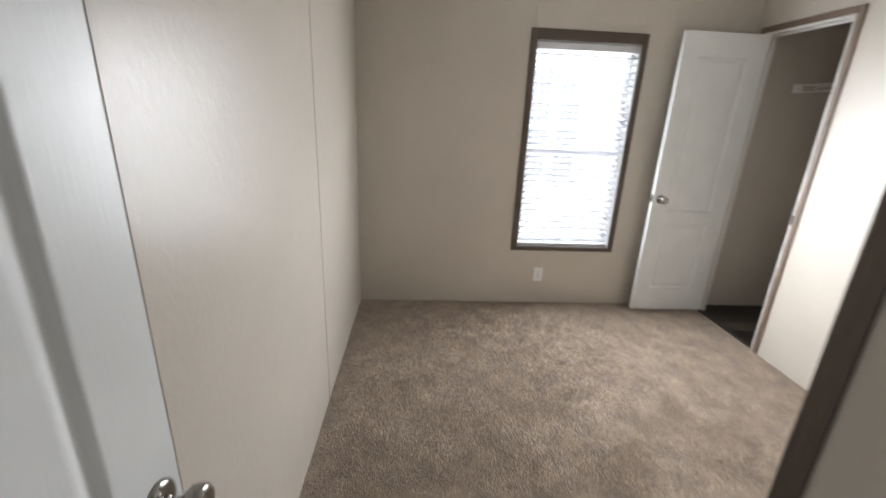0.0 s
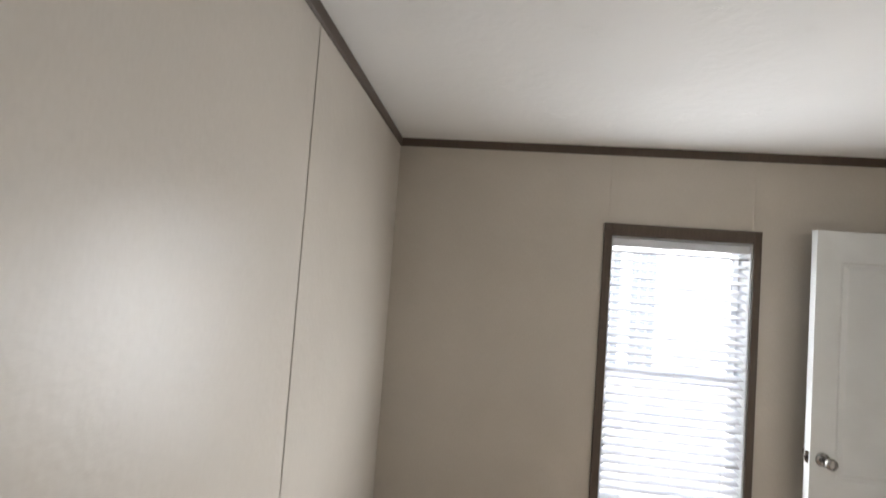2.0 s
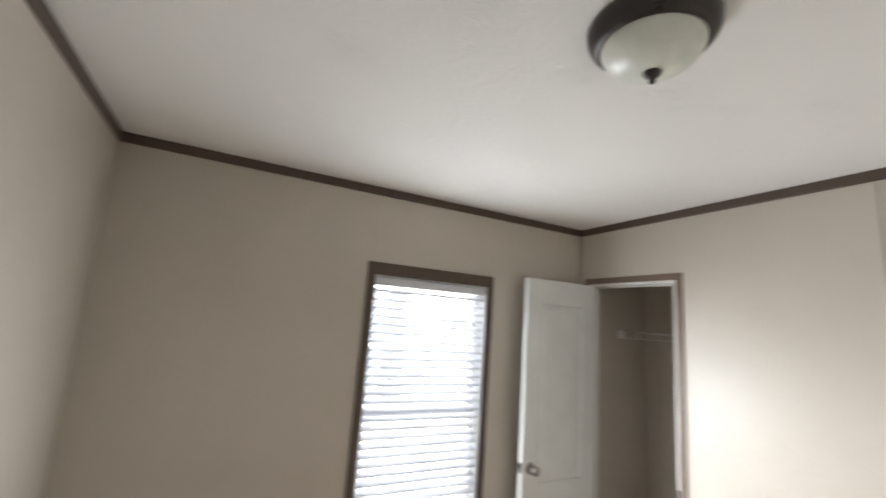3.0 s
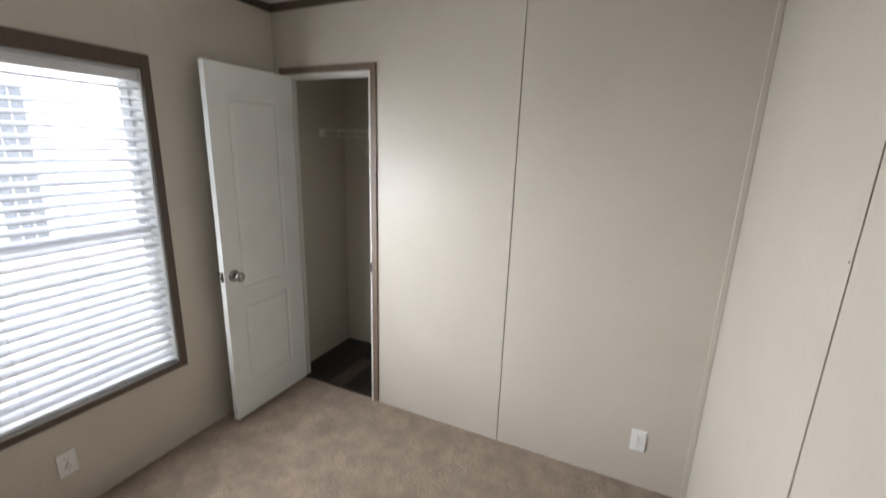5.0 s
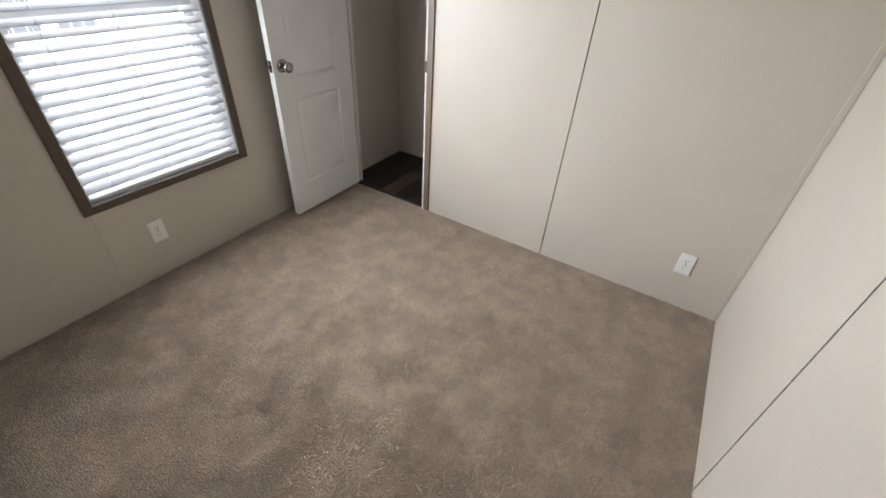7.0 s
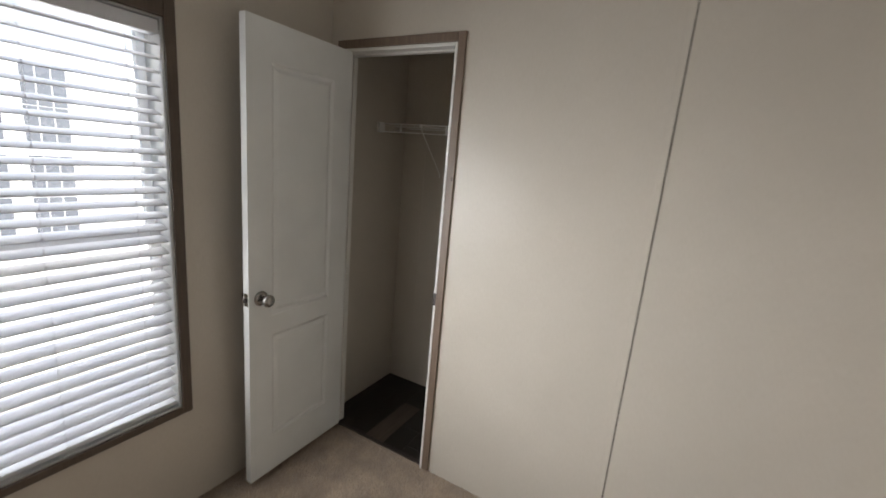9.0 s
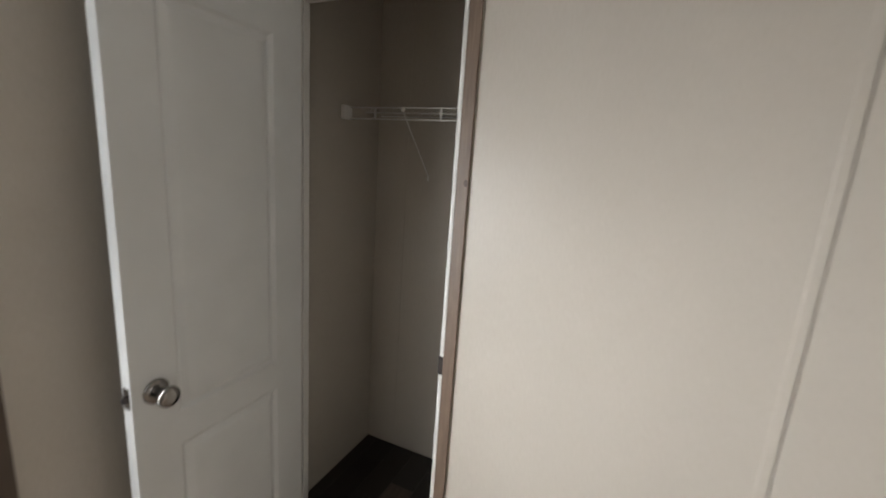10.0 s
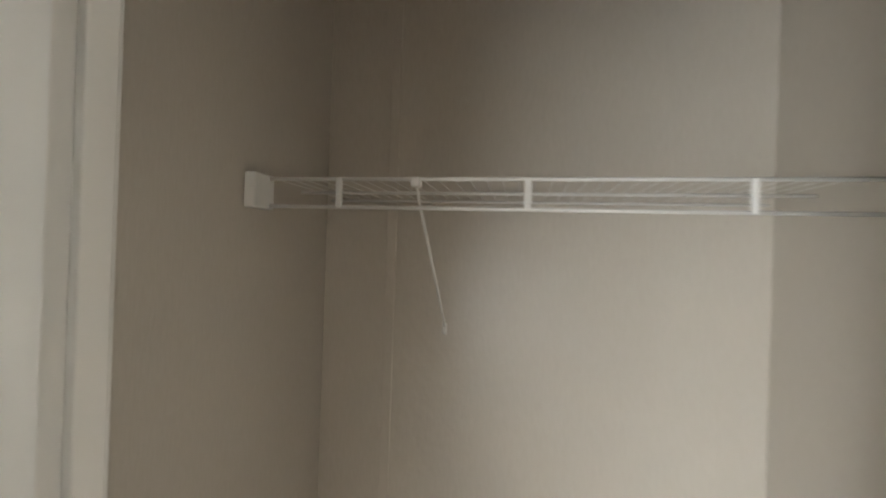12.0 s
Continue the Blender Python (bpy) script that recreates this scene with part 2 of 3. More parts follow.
WALLBOARD = wallboard()
CEILPAINT = ceiling_paint()
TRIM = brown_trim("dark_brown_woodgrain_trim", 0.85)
# closet casing: the same trim, window light on it put into the colour
LIT_CASING = brown_trim("lit_brown_woodgrain_casing", 1.75)
CARPET = carpet_pile()
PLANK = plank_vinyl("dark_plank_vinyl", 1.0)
PALEPLANK = plank_vinyl("brown_plank_vinyl", 5.0)
DOORWHITE = painted("white_door_paint", (0.755, 0.768, 0.762), 0.36, 200, 0.16)
JAMBWHITE = painted("white_jamb_paint", (0.74, 0.73, 0.70), 0.38, 180)
VINYLWHITE = painted("white_window_vinyl", (0.8, 0.8, 0.79), 0.35, 120, 0.02)
SLATWHITE = painted("white_blind_slat", (0.66, 0.66, 0.68), 0.38, 90, 0.03)
PLATE = painted("white_outlet_plastic", (0.8, 0.8, 0.79), 0.3, 90, 0.01)
WIREWHITE = painted("white_coated_wire", (0.78, 0.77, 0.74), 0.4, 90, 0.01)
NICKEL = brushed_metal("satin_nickel", (0.28, 0.265, 0.25), 0.17)
BRONZE = painted("dark_bronze", (0.035, 0.026, 0.024), 0.32, 120, 0.03)
HINGE = painted("dark_hinge_metal", (0.03, 0.026, 0.023), 0.4, 120, 0.03)
KNOT = painted("dark_knot_wood", (0.09, 0.064, 0.045), 0.5, 120, 0.05)
ALABASTER = alabaster()
GLASS = pane_glass()
SLOT = material("dark_slot", (0.02, 0.02, 0.02), 0.7)[0]
CORE = painted("wall_core_paper", (0.035, 0.03, 0.026), 0.9)
SIDING = painted("white_vinyl_siding", (0.78, 0.77, 0.74), 0.5, 40, 0.1)
FARGLASS = painted("dark_window_pane", (0.085, 0.092, 0.105), 0.25, 20, 0.0)
ROOFING = painted("grey_roof_shingle", (0.12, 0.115, 0.11), 0.9, 60, 0.4)
GRAVEL = gravel()


def let_glow_through(m, share):
    """White plastic that lets some of the daylight behind it through."""
    t = m.node_tree
    b = t.nodes["Principled BSDF"]
    thin = t.nodes.new("ShaderNodeBsdfTranslucent")
    thin.inputs["Color"].default_value = (0.8, 0.81, 0.82, 1)
    mix = t.nodes.new("ShaderNodeMixShader")
    mix.inputs[0].default_value = share
    t.links.new(b.outputs[0], mix.inputs[1])
    t.links.new(thin.outputs[0], mix.inputs[2])
    t.links.new(mix.outputs[0], t.nodes["Material Output"].inputs["Surface"])


let_glow_through(VINYLWHITE, 0.5)
let_glow_through(SLATWHITE, 0.15)

# ---- ground and floor ----
# unseen ground, made pale so it bounces sunlight up to the ceiling
setting("ground", boxed(-60, -60, -0.95, 60, 60, -0.85), GRAVEL, "unseen ground, made pale to bounce sunlight indoors", "ground")
bm = bmesh.new()
box(bm, -0.1, ALS - 1.3, -0.2, W + 0.04, 0.0, -0.02)
setting("floor", bm, CORE, "plywood floor deck under the carpet", "floor")
bm = bmesh.new()
prism(bm, [(0, 0), (0, ALS), (ALX, ALS), (ALX, S), (W, S), (W, KS), (W + 0.012, KS), (W + 0.012, KN), (W, KN), (W, 0)], lambda u, v, w: (u, v, w - 0.018), 0.012)
carpet = setting("carpet", bm, CARPET, "beige cut-pile carpet with footprints pressed in", "carpet")


def soft_noise(rng, x, y, cell):
    """Smooth random values between -1 and 1 on a plane, with patches of about that size."""
    grid = rng.uniform(-1, 1, (128, 128))
    u, v = x / cell + 40, y / cell + 60
    i, k = np.floor(u).astype(int), np.floor(v).astype(int)
    fu, fv = u - i, v - k
    fu, fv = fu * fu * (3 - 2 * fu), fv * fv * (3 - 2 * fv)
    g = lambda a, b: grid[a % 128, b % 128]
    return (g(i, k) * (1 - fu) + g(i + 1, k) * fu) * (1 - fv) + (g(i, k + 1) * (1 - fu) + g(i + 1, k + 1) * fu) * fv


def carpet_tufts():
    """The cut pile: short blunt tufts that lean as feet have pressed them."""
    rng = np.random.default_rng(5)
    step = 0.0074
    gx, gy = np.meshgrid(np.arange(0.004, W - 0.003, step), np.arange(ALS + 0.3, -0.003, step))
    x, y = gx.ravel(), gy.ravel()
    x, y = x + rng.uniform(-0.003, 0.003, x.size), y + rng.uniform(-0.003, 0.003, x.size)
    keep = (x > 0.002) & (x < W - 0.002) & (y < -0.002) & ((y > S + 0.002) | (x < ALX - 0.002))
    x, y = x[keep], y[keep]
    n = x.size
    lean_x = soft_noise(rng, x, y, 0.11) * 0.6 + soft_noise(rng, x, y, 0.05) * 0.5
    lean_y = soft_noise(rng, x, y, 0.13) * 0.6 + soft_noise(rng, x, y, 0.05) * 0.5
    tall = 0.0085 + 0.0012 * soft_noise(rng, x, y, 0.12) + rng.uniform(-0.0012, 0.0012, n)
    turn = rng.uniform(0, 2 * math.pi, n)
    verts = np.empty((n, 6, 3), dtype=np.float32)
    for k in range(3):
        a = turn + k * 2 * math.pi / 3
        verts[:, k] = np.stack((x + 0.0050 * np.cos(a), y + 0.0050 * np.sin(a), np.full(n, -0.0075)), 1)
        dx, dy = lean_x * 0.0036 + rng.normal(0, 0.0010, n), lean_y * 0.0036 + rng.normal(0, 0.0010, n)
        verts[:, 3 + k] = np.stack((x + dx + 0.0026 * np.cos(a), y + dy + 0.0026 * np.sin(a), -0.0075 + tall), 1)
    base = (np.arange(n) * 6)[:, None]
    tris = np.array([[0, 1, 4], [0, 4, 3], [1, 2, 5], [1, 5, 4], [2, 0, 3], [2, 3, 5], [3, 4, 5]])
    faces = (base[:, None, :] + tris[None, :, :]).reshape(-1, 3).astype(np.int32)
    me = bpy.data.meshes.new("pile")
    me.vertices.add(n * 6)
    me.vertices.foreach_set("co", verts.reshape(-1))
    me.loops.add(faces.size)
    me.loops.foreach_set("vertex_index", faces.reshape(-1))
    me.polygons.add(len(faces))
    me.polygons.foreach_set("loop_start", np.arange(0, faces.size, 3, dtype=np.int32))
    me.update(calc_edges=True)
    me.materials.append(CARPET)
    ob = new("pile", me)
    ob.parent = carpet
    ob["kind"] = "stuff"


carpet_tufts()

# ---- walls: a core of studs, faced with wallboard panels ----


def core(name, pieces, label):
    bm = bmesh.new()
    for p in pieces:
        box(bm, *p)
    return setting(name, bm, CORE, label, "wall")


T = 0.09
wall_north = core("wall_north", [(-T, PT, -0.2, WX0, 0.13, CEIL), (WX1, PT, -0.2, CX + T, 0.13, CEIL), (WX0, PT, -0.2, WX1, 0.13, WZ0), (WX0, PT, WZ1, WX1, 0.13, CEIL)], "cream wallboard wall with a tall narrow window")
wall_west = core("wall_west", [(-T, ALS - 1.3, -0.2, -PT, PT, CEIL)], "glossy cream wallboard wall with panel seams")
wall_east = core("wall_east", [(W + PT, JN, -0.2, W + 0.074, PT, CEIL), (W + PT, S - T, -0.2, W + 0.074, JS, CEIL), (W + PT, JS, JH, W + 0.074, JN, CEIL)], "cream wallboard wall with a closet opening")
wall_south = core("wall_south", [(ALX + PT, S - T, -0.2, W + PT, S - PT, CEIL)], "cream wallboard wall with one dark panel seam")
wall_alcove = core("wall_alcove_east", [(ALX + PT, ALS - 1.3, -0.2, ALX + T, S - T, CEIL)], "cream wall beside the entry")
wall_entry = core("wall_entry", [(0.88, ALS - T, -0.2, ALX, ALS - PT, CEIL), (0.0, ALS - T, -0.2, 0.10, ALS - PT, CEIL), (0.10, ALS - T, 2.05, 0.88, ALS - PT, CEIL)], "cream wall round the entry door")
wall_hall = core("wall_hall", [(-T, ALS - 1.3 - T, -0.2, ALX + T, ALS - 1.3, CEIL)], "plain wall that closes the hall")
wall_closet = core("wall_closet", [(CX + PT, CS - T, -0.2, CX + T, PT, CEIL), (W + 0.074, CS - T, -0.2, CX + PT, CS - PT, CEIL)], "cream wallboard walls inside the closet")


def panel(parent, outline, place):
    bm = bmesh.new()
    prism(bm, outline, place, PT)
    return part("panel", bm, WALLBOARD, parent)


def rect(u0, v0, u1, v1):
    return [(u0, v0), (u1, v0), (u1, v1), (u0, v1)]


G, GW, GE = 0.004, 0.0042, 0.002            # half of a seam
north = lambda u, v, w: (u, PT - w, v)
west = lambda u, v, w: (w - PT, u, v)
east = lambda u, v, w: (W + PT - w, u, v)
south = lambda u, v, w: (u, S - PT + w, v)
NS1, NS2 = 1.195, 1.945
GN = 0.0006
panel(wall_north, rect(0, -0.02, NS1 - GN, CEIL), north)
panel(wall_north, rect(NS1 + GN, WZ1, NS2 - GN, CEIL), north)
panel(wall_north, [(NS1 + GN, -0.02), (W, -0.02), (W, CEIL), (NS2 + GN, CEIL), (NS2 + GN, WZ0), (NS1 + GN, WZ0)], north)
panel(wall_west, rect(ALS, -0.02, -2.43 - GW, CEIL), west)
panel(wall_west, rect(-2.43 + GW, -0.02, -1.207 - GW, CEIL), west)
panel(wall_west, rect(-1.207 + GW, -0.02, 0, CEIL), west)
SE_SEAM = -1.561
panel(wall_east, [(SE_SEAM + GE, -0.02), (JS, -0.02), (JS, JH), (JN, JH), (JN, -0.02), (0, -0.02), (0, CEIL), (SE_SEAM + GE, CEIL)], east)
panel(wall_east, rect(S, -0.02, SE_SEAM - GE, CEIL), east)
panel(wall_south, rect(ALX, -0.02, 1.757 - G, CEIL), south)
panel(wall_south, rect(1.757 + G, -0.02, W, CEIL), south)
panel(wall_alcove, rect(ALS, -0.02, S - PT, CEIL), lambda u, v, w: (ALX + PT - w, u, v))
panel(wall_entry, [(0, -0.02), (0.10, -0.02), (0.10, 2.05), (0.88, 2.05), (0.88, -0.02), (ALX, -0.02), (ALX, CEIL), (0, CEIL)], lambda u, v, w: (u, ALS - PT + w, v))
panel(wall_hall, rect(0, -0.02, ALX, CEIL), lambda u, v, w: (u, ALS - 1.3 + w, v))
panel(wall_closet, rect(CS, -0.03, 0, CEIL), lambda u, v, w: (CX + PT - w, u, v))
panel(wall_closet, rect(W + 0.08, -0.03, CX, CEIL), lambda u, v, w: (u, CS - PT + w, v))
panel(wall_closet, rect(CS, -0.03, JS - 0.0005, CEIL), lambda u, v, w: (W + 0.074 + w, u, v))
panel(wall_closet, [(JS, JH), (JN, JH), (JN, -0.03), (0, -0.03), (0, CEIL), (JS, CEIL)], lambda u, v, w: (W + 0.074 + w, u, v))
panel(wall_north, rect(W + 0.08, -0.03, CX, CEIL), north)


# rounded lips wrapped in the same vinyl, three of them beside seams
def lip(parent, x0, y0, x1, y1):
    return part("vinyl_lip", boxed(x0, y0, 0.0, x1, y1, CEIL - 0.04, bevel=0.0012, seg=1), WALLBOARD, parent)


lip(wall_east, W - 0.0025, SE_SEAM + GE, W + 0.001, SE_SEAM + 0.026)
lip(wall_west, -0.001, -2.43 + GW, 0.002, -2.43 + 0.022)
lip(wall_west, -0.001, -2.43 - 0.022, 0.002, -2.43 - GW)
# strip up the closet's back wall, where the panel has no seam
lip(wall_closet, CX - 0.002, -0.168, CX + 0.001, -0.145)
bm = bmesh.new()
prism(bm, [(W - 0.004, S + 0.002), (W - 0.004, S + 0.022), (W + 0.001, S + 0.024), (W + 0.001, S + 0.001)], lambda u, v, w: (u, v, w), CEIL - 0.04)
part("corner_bead", bm, WALLBOARD, wall_east)

# ---- ceiling ----
setting("ceiling", boxed(-T, ALS - 1.3 - T, CEIL, CX + T, 0.13, CEIL + 0.12), CEILPAINT, "white stippled ceiling", "ceiling")
# unseen roof slabs, added to keep the sun off the rooms below
bm = bmesh.new()
for s in (-1, 1):
    prism(bm, [(-5.2, 0.45), (-5.2, 0.40), (0, 1.25), (0, 1.30)], lambda u, v, w, s=s: (w - 3, -2.3 - s * u * 0.55, CEIL + 0.05 + v * 0.8 - 0.15), 9.0)
setting("roof", bm, ROOFING, "unseen low grey roof, added to block the sun", "roof")

# brown moulding under the ceiling
CROWN = [(0, 0), (0, -0.045), (0.004, -0.046), (0.009, -0.040), (0.011, -0.006), (0.011, 0)]


def crown(place, length):
    bm = bmesh.new()
    prism(bm, [(w, CEIL + v) for w, v in CROWN], place, length)
    tagged(new("ceiling_trim", mesh_of("ceiling_trim", bm, TRIM)), "brown wood-grain moulding under the ceiling", "trim", "mouldings under the ceiling", "structure")


crown(lambda u, v, w: (w, -u, v), W)
crown(lambda u, v, w: (u, -0.011 - w, v), -ALS - 0.011)
crown(lambda u, v, w: (W - u, -0.011 - w, v), -S - 0.022)
crown(lambda u, v, w: (ALX + 0.011 + w, S + u, v), W - ALX - 0.011)

# outside corner moulding at the alcove
bm = bmesh.new()
prism(bm, [(ALX - 0.006, S + 0.006), (ALX - 0.006, S - 0.042), (ALX, S - 0.042), (ALX, S), (ALX + 0.042, S), (ALX + 0.042, S + 0.006)], lambda u, v, w: (u, v, w), CEIL - 0.045)
tagged(new("corner_trim", mesh_of("corner_trim", bm, TRIM)), "dark brown moulding on the outside wall corner", "trim", "", "structure")

# ---- window with its blind ----
window = thing("window_1", "tall narrow white vinyl window in a dark brown frame", "window", ((WX0 + WX1) / 2, 0, WZ0), kind="structure")


def hung(name, bm, material, parent, label="", smooth=False):
    """A part whose mesh is given in world places."""
    ob = part(name, bm, material, parent, label, smooth)
    p, base = parent, Vector((0, 0, 0))
    while p:
        base += p.location
        p = p.parent
    ob.data.transform(Matrix.Translation(-base))
    return ob


def casing_piece(x0, z0, x1, z1):
    hung("casing", boxed(x0, -0.013, z0, x1, -0.001, z1, bevel=0.003), TRIM, window, "dark brown wood-grain casing")


casing_piece(1.172, 0.448, WX0, 2.012)
casing_piece(WX1, 0.448, 1.984, 2.012)
casing_piece(WX0, WZ1, WX1, 2.012)
casing_piece(WX0, 0.448, WX1, WZ0)
# reveal liner
for a in ((WX0, 0.0, WZ0, WX0 + 0.008, 0.12, WZ1), (WX1 - 0.008, 0.0, WZ0, WX1, 0.12, WZ1), (WX0 + 0.008, 0.0, WZ0, WX1 - 0.008, 0.12, WZ0 + 0.008), (WX0 + 0.008, 0.0, WZ1 - 0.008, WX1 - 0.008, 0.12, WZ1)):
    hung("liner", boxed(*a, bevel=0.0015, seg=1), VINYLWHITE, window)
MEET = 1.195


def sash(z0, z1, y0, y1, rail):
    x0, x1 = WX0 + 0.010, WX1 - 0.010
    frame_ob = hung("sash", boxed(x0, y0, z0, x0 + rail, y1, z1, bevel=0.003), VINYLWHITE, window, "white vinyl sash")
    for a in ((x1 - rail, y0, z0, x1, y1, z1), (x0 + rail, y0, z0, x1 - rail, y1, z0 + rail), (x0 + rail, y0, z1 - rail, x1 - rail, y1, z1)):
        hung("sash_rail", boxed(*a, bevel=0.003), VINYLWHITE, window)
    g = hung("pane", boxed(x0 + rail - 0.004, (y0 + y1) / 2 - 0.002, z0 + rail - 0.004, x1 - rail + 0.004, (y0 + y1) / 2 + 0.002, z1 - rail + 0.004), GLASS, window, "clear glass pane")
    g.visible_shadow = False
    return frame_ob


sash(MEET - 0.014, WZ1 - 0.010, 0.096, 0.122, 0.030)
sash(WZ0 + 0.010, MEET + 0.018, 0.066, 0.092, 0.034)

blind = thing("window_blind", "white two-inch slat blind, lowered with slats nearly open", "blind", ((WX0 + WX1) / 2, 0.032, WZ0 + 0.01))
BX0, BX1, BY = WX0 + 0.0095, WX1 - 0.0095, 0.034
hung("head_rail", boxed(BX0, 0.006, WZ1 - 0.055, BX1, 0.058, WZ1 - 0.010, bevel=0.003), SLATWHITE, blind, "white head rail")
hung("bottom_rail", boxed(BX0, 0.010, WZ0 + 0.012, BX1, 0.058, WZ0 + 0.028, bevel=0.004), SLATWHITE, blind, "white bottom rail")
TILT, PITCH = radians(20), 0.0456
LADDERS = (BX0 + 0.10, (BX0 + BX1) / 2, BX1 - 0.10)
bm = bmesh.new()
n = 8
low, high = [], []
for k in range(n + 1):
    u = (k / n - 0.5) * 0.050
    crownh = 0.0022 * (1 - (u / 0.025) ** 2)
    yy, zz = u * math.cos(TILT) - crownh * math.sin(TILT), u * math.sin(TILT) + crownh * math.cos(TILT)
    low.append((yy, zz - 0.0014))
    high.append((yy, zz + 0.0014))
outline = low + high[::-1]
prism(bm, outline, lambda u, v, w: (w - (BX1 - BX0) / 2, u, v), BX1 - BX0)
slat_mesh = mesh_of("slat", bm, SLATWHITE)
z = WZ0 + 0.062
slat_heights = []
while z < WZ1 - 0.075:
    ob = new("slat", slat_mesh)
    ob.parent = blind
    ob.location = (0, BY - 0.032, z - WZ0 - 0.01)
    ob.rotation_euler = (random.uniform(-0.012, 0.012), random.uniform(-0.0012, 0.0012), 0)
    slat_heights.append(z)
    z += PITCH
for x in LADDERS:
    bm = bmesh.new()
    for yy in (BY - 0.026, BY + 0.026):
        tube(bm, [(x, yy, WZ0 + 0.02), (x, yy, WZ1 - 0.05)], 0.0007, 6)
    for zz in slat_heights:
        box(bm, x - 0.0015, BY - 0.027, zz - 0.008, x + 0.0015, BY - 0.025, zz + 0.004)
    hung("ladder_cord", bm, SLATWHITE, blind, "white ladder cords")
    hung("cord_button", boxed(x - 0.006, 0.006, WZ0 + 0.014, x + 0.006, 0.010, WZ0 + 0.024, bevel=0.001, seg=1), SLATWHITE, blind)


# ---- doors ----
def leaf_mesh(name, w, h, t, panels, material):
    """A moulded door leaf: u along its width, v up, w through; panels are sunk with a moulding round a raised field."""
    bm = bmesh.new()
    us = sorted({0, w, *(p[0] for p in panels), *(p[2] for p in panels)})
    vs = sorted({0, h, *(p[1] for p in panels), *(p[3] for p in panels)})
    STEPS = ((0.0, 0.0), (0.003, 0.0008), (0.012, 0.0085), (0.015, 0.0092), (0.019, 0.0092), (0.034, 0.0022), (0.040, 0.0012))
    for side in (0, 1):
        def at(u, v, d):
            return bm.verts.new((u, v, d if side == 0 else t - d))
        for a, b in zip(us, us[1:]):
            for c, d in zip(vs, vs[1:]):
                if not any(p[0] <= a and b <= p[2] and p[1] <= c and d <= p[3] for p in panels):
                    bm.faces.new([at(a, c, 0), at(b, c, 0), at(b, d, 0), at(a, d, 0)])
        for p in panels:
            rings = [[at(u, v, dep) for u, v in ((p[0] + i, p[1] + i), (p[2] - i, p[1] + i), (p[2] - i, p[3] - i), (p[0] + i, p[3] - i))] for i, dep in STEPS]
            for r, q in zip(rings, rings[1:]):
                for k in range(4):
                    bm.faces.new((r[k], r[(k + 1) % 4], q[(k + 1) % 4], q[k]))
            bm.faces.new(rings[-1])
    for (u0, v0), (u1, v1) in (((0, 0), (w, 0)), ((w, 0), (w, h)), ((w, h), (0, h)), ((0, h), (0, 0))):
        bm.faces.new([bm.verts.new((u0, v0, 0)), bm.verts.new((u1, v1, 0)), bm.verts.new((u1, v1, t)), bm.verts.new((u0, v0, t))])
    bmesh.ops.remove_doubles(bm, verts=bm.verts, dist=0.00005)
    rim = [e for e in bm.edges if len(e.link_faces) == 2 and e.calc_face_angle(0) > 1.4 and all(v.co.x in (0, w) or v.co.y in (0, h) or v.co.x > w - 1e-5 or v.co.y > h - 1e-5 for v in e.verts)]
    bmesh.ops.bevel(bm, geom=rim, offset=0.0015, segments=2, profile=0.5, affect="EDGES")
    return mesh_of(name, bm, material)


KNOB = [(0.0, 0.0), (0.033, 0.0), (0.033, 0.003), (0.030, 0.007), (0.020, 0.010), (0.013, 0.012), (0.0115, 0.022), (0.0125, 0.030), (0.019, 0.035), (0.0255, 0.041), (0.0275, 0.049), (0.0265, 0.056), (0.0225, 0.061), (0.012, 0.0625), (0.0, 0.0625)]


def knob_on(parent, place, out):
    """A round knob on its rosette; the rosette lies at place and out points away from the leaf."""
    q = Vector(out).to_track_quat("Z", "Y").to_matrix().to_4x4()
    m = Matrix.Translation(place) @ q
    bm = bmesh.new()
    lathe(bm, [(max(r, 0.0006), h) for r, h in KNOB[:5]] + [(0.006, 0.0105)], m, 32)
    rosette = part("rosette", bm, NICKEL, parent, "satin nickel rosette", True)
    bm = bmesh.new()
    lathe(bm, [(max(r, 0.0006), h) for r, h in [(0.006, 0.010)] + KNOB[5:]], m, 32)
    part("knob", bm, NICKEL, parent, "round satin nickel knob", True)
    return rosette


# closet door, swung open into the room; the leaf's hinge edge lies at the jamb
DW, DH, DT = 0.571, 2.004, 0.035
closet_door = thing("door_1", "white two-panel moulded closet door, swung wide open", "door", (2.160, -0.138, 0.020), kind="structure")
ob = new("leaf", leaf_mesh("leaf", DW, DH, DT, [(0.112, 0.185, DW - 0.112, 0.705), (0.112, 0.795, DW - 0.112, 1.855)], DOORWHITE))
ob.parent = closet_door
ob.matrix_local = Matrix(((1, 0, 0, 0), (0, 0, 1, 0), (0, 1, 0, 0), (0, 0, 0, 1)))
knob_on(closet_door, (0.058, 0.0, 0.890), (0, -1, 0))
knob_on(closet_door, (0.058, DT, 0.890), (0, 1, 0))
part("latch_plate", boxed(-0.0015, 0.006, 0.864, 0.0005, 0.029, 0.920, bevel=0.0005, seg=1), NICKEL, closet_door, "satin nickel latch plate")
part("latch", boxed(-0.013, 0.012, 0.882, 0.0, 0.023, 0.898, bevel=0.002), BRONZE, closet_door, "latch bolt")
for h in (0.18, 1.0, 1.80):
    bm = bmesh.new()
    tube(bm, [(DW + 0.004, DT + 0.003, h - 0.04), (DW + 0.004, DT + 0.003, h + 0.04)], 0.0055, 10)
    box(bm, DW - 0.0005, 0.004, h - 0.038, DW + 0.0015, DT + 0.002, h + 0.038)
    part("hinge", bm, HINGE, closet_door, "dark metal hinge")

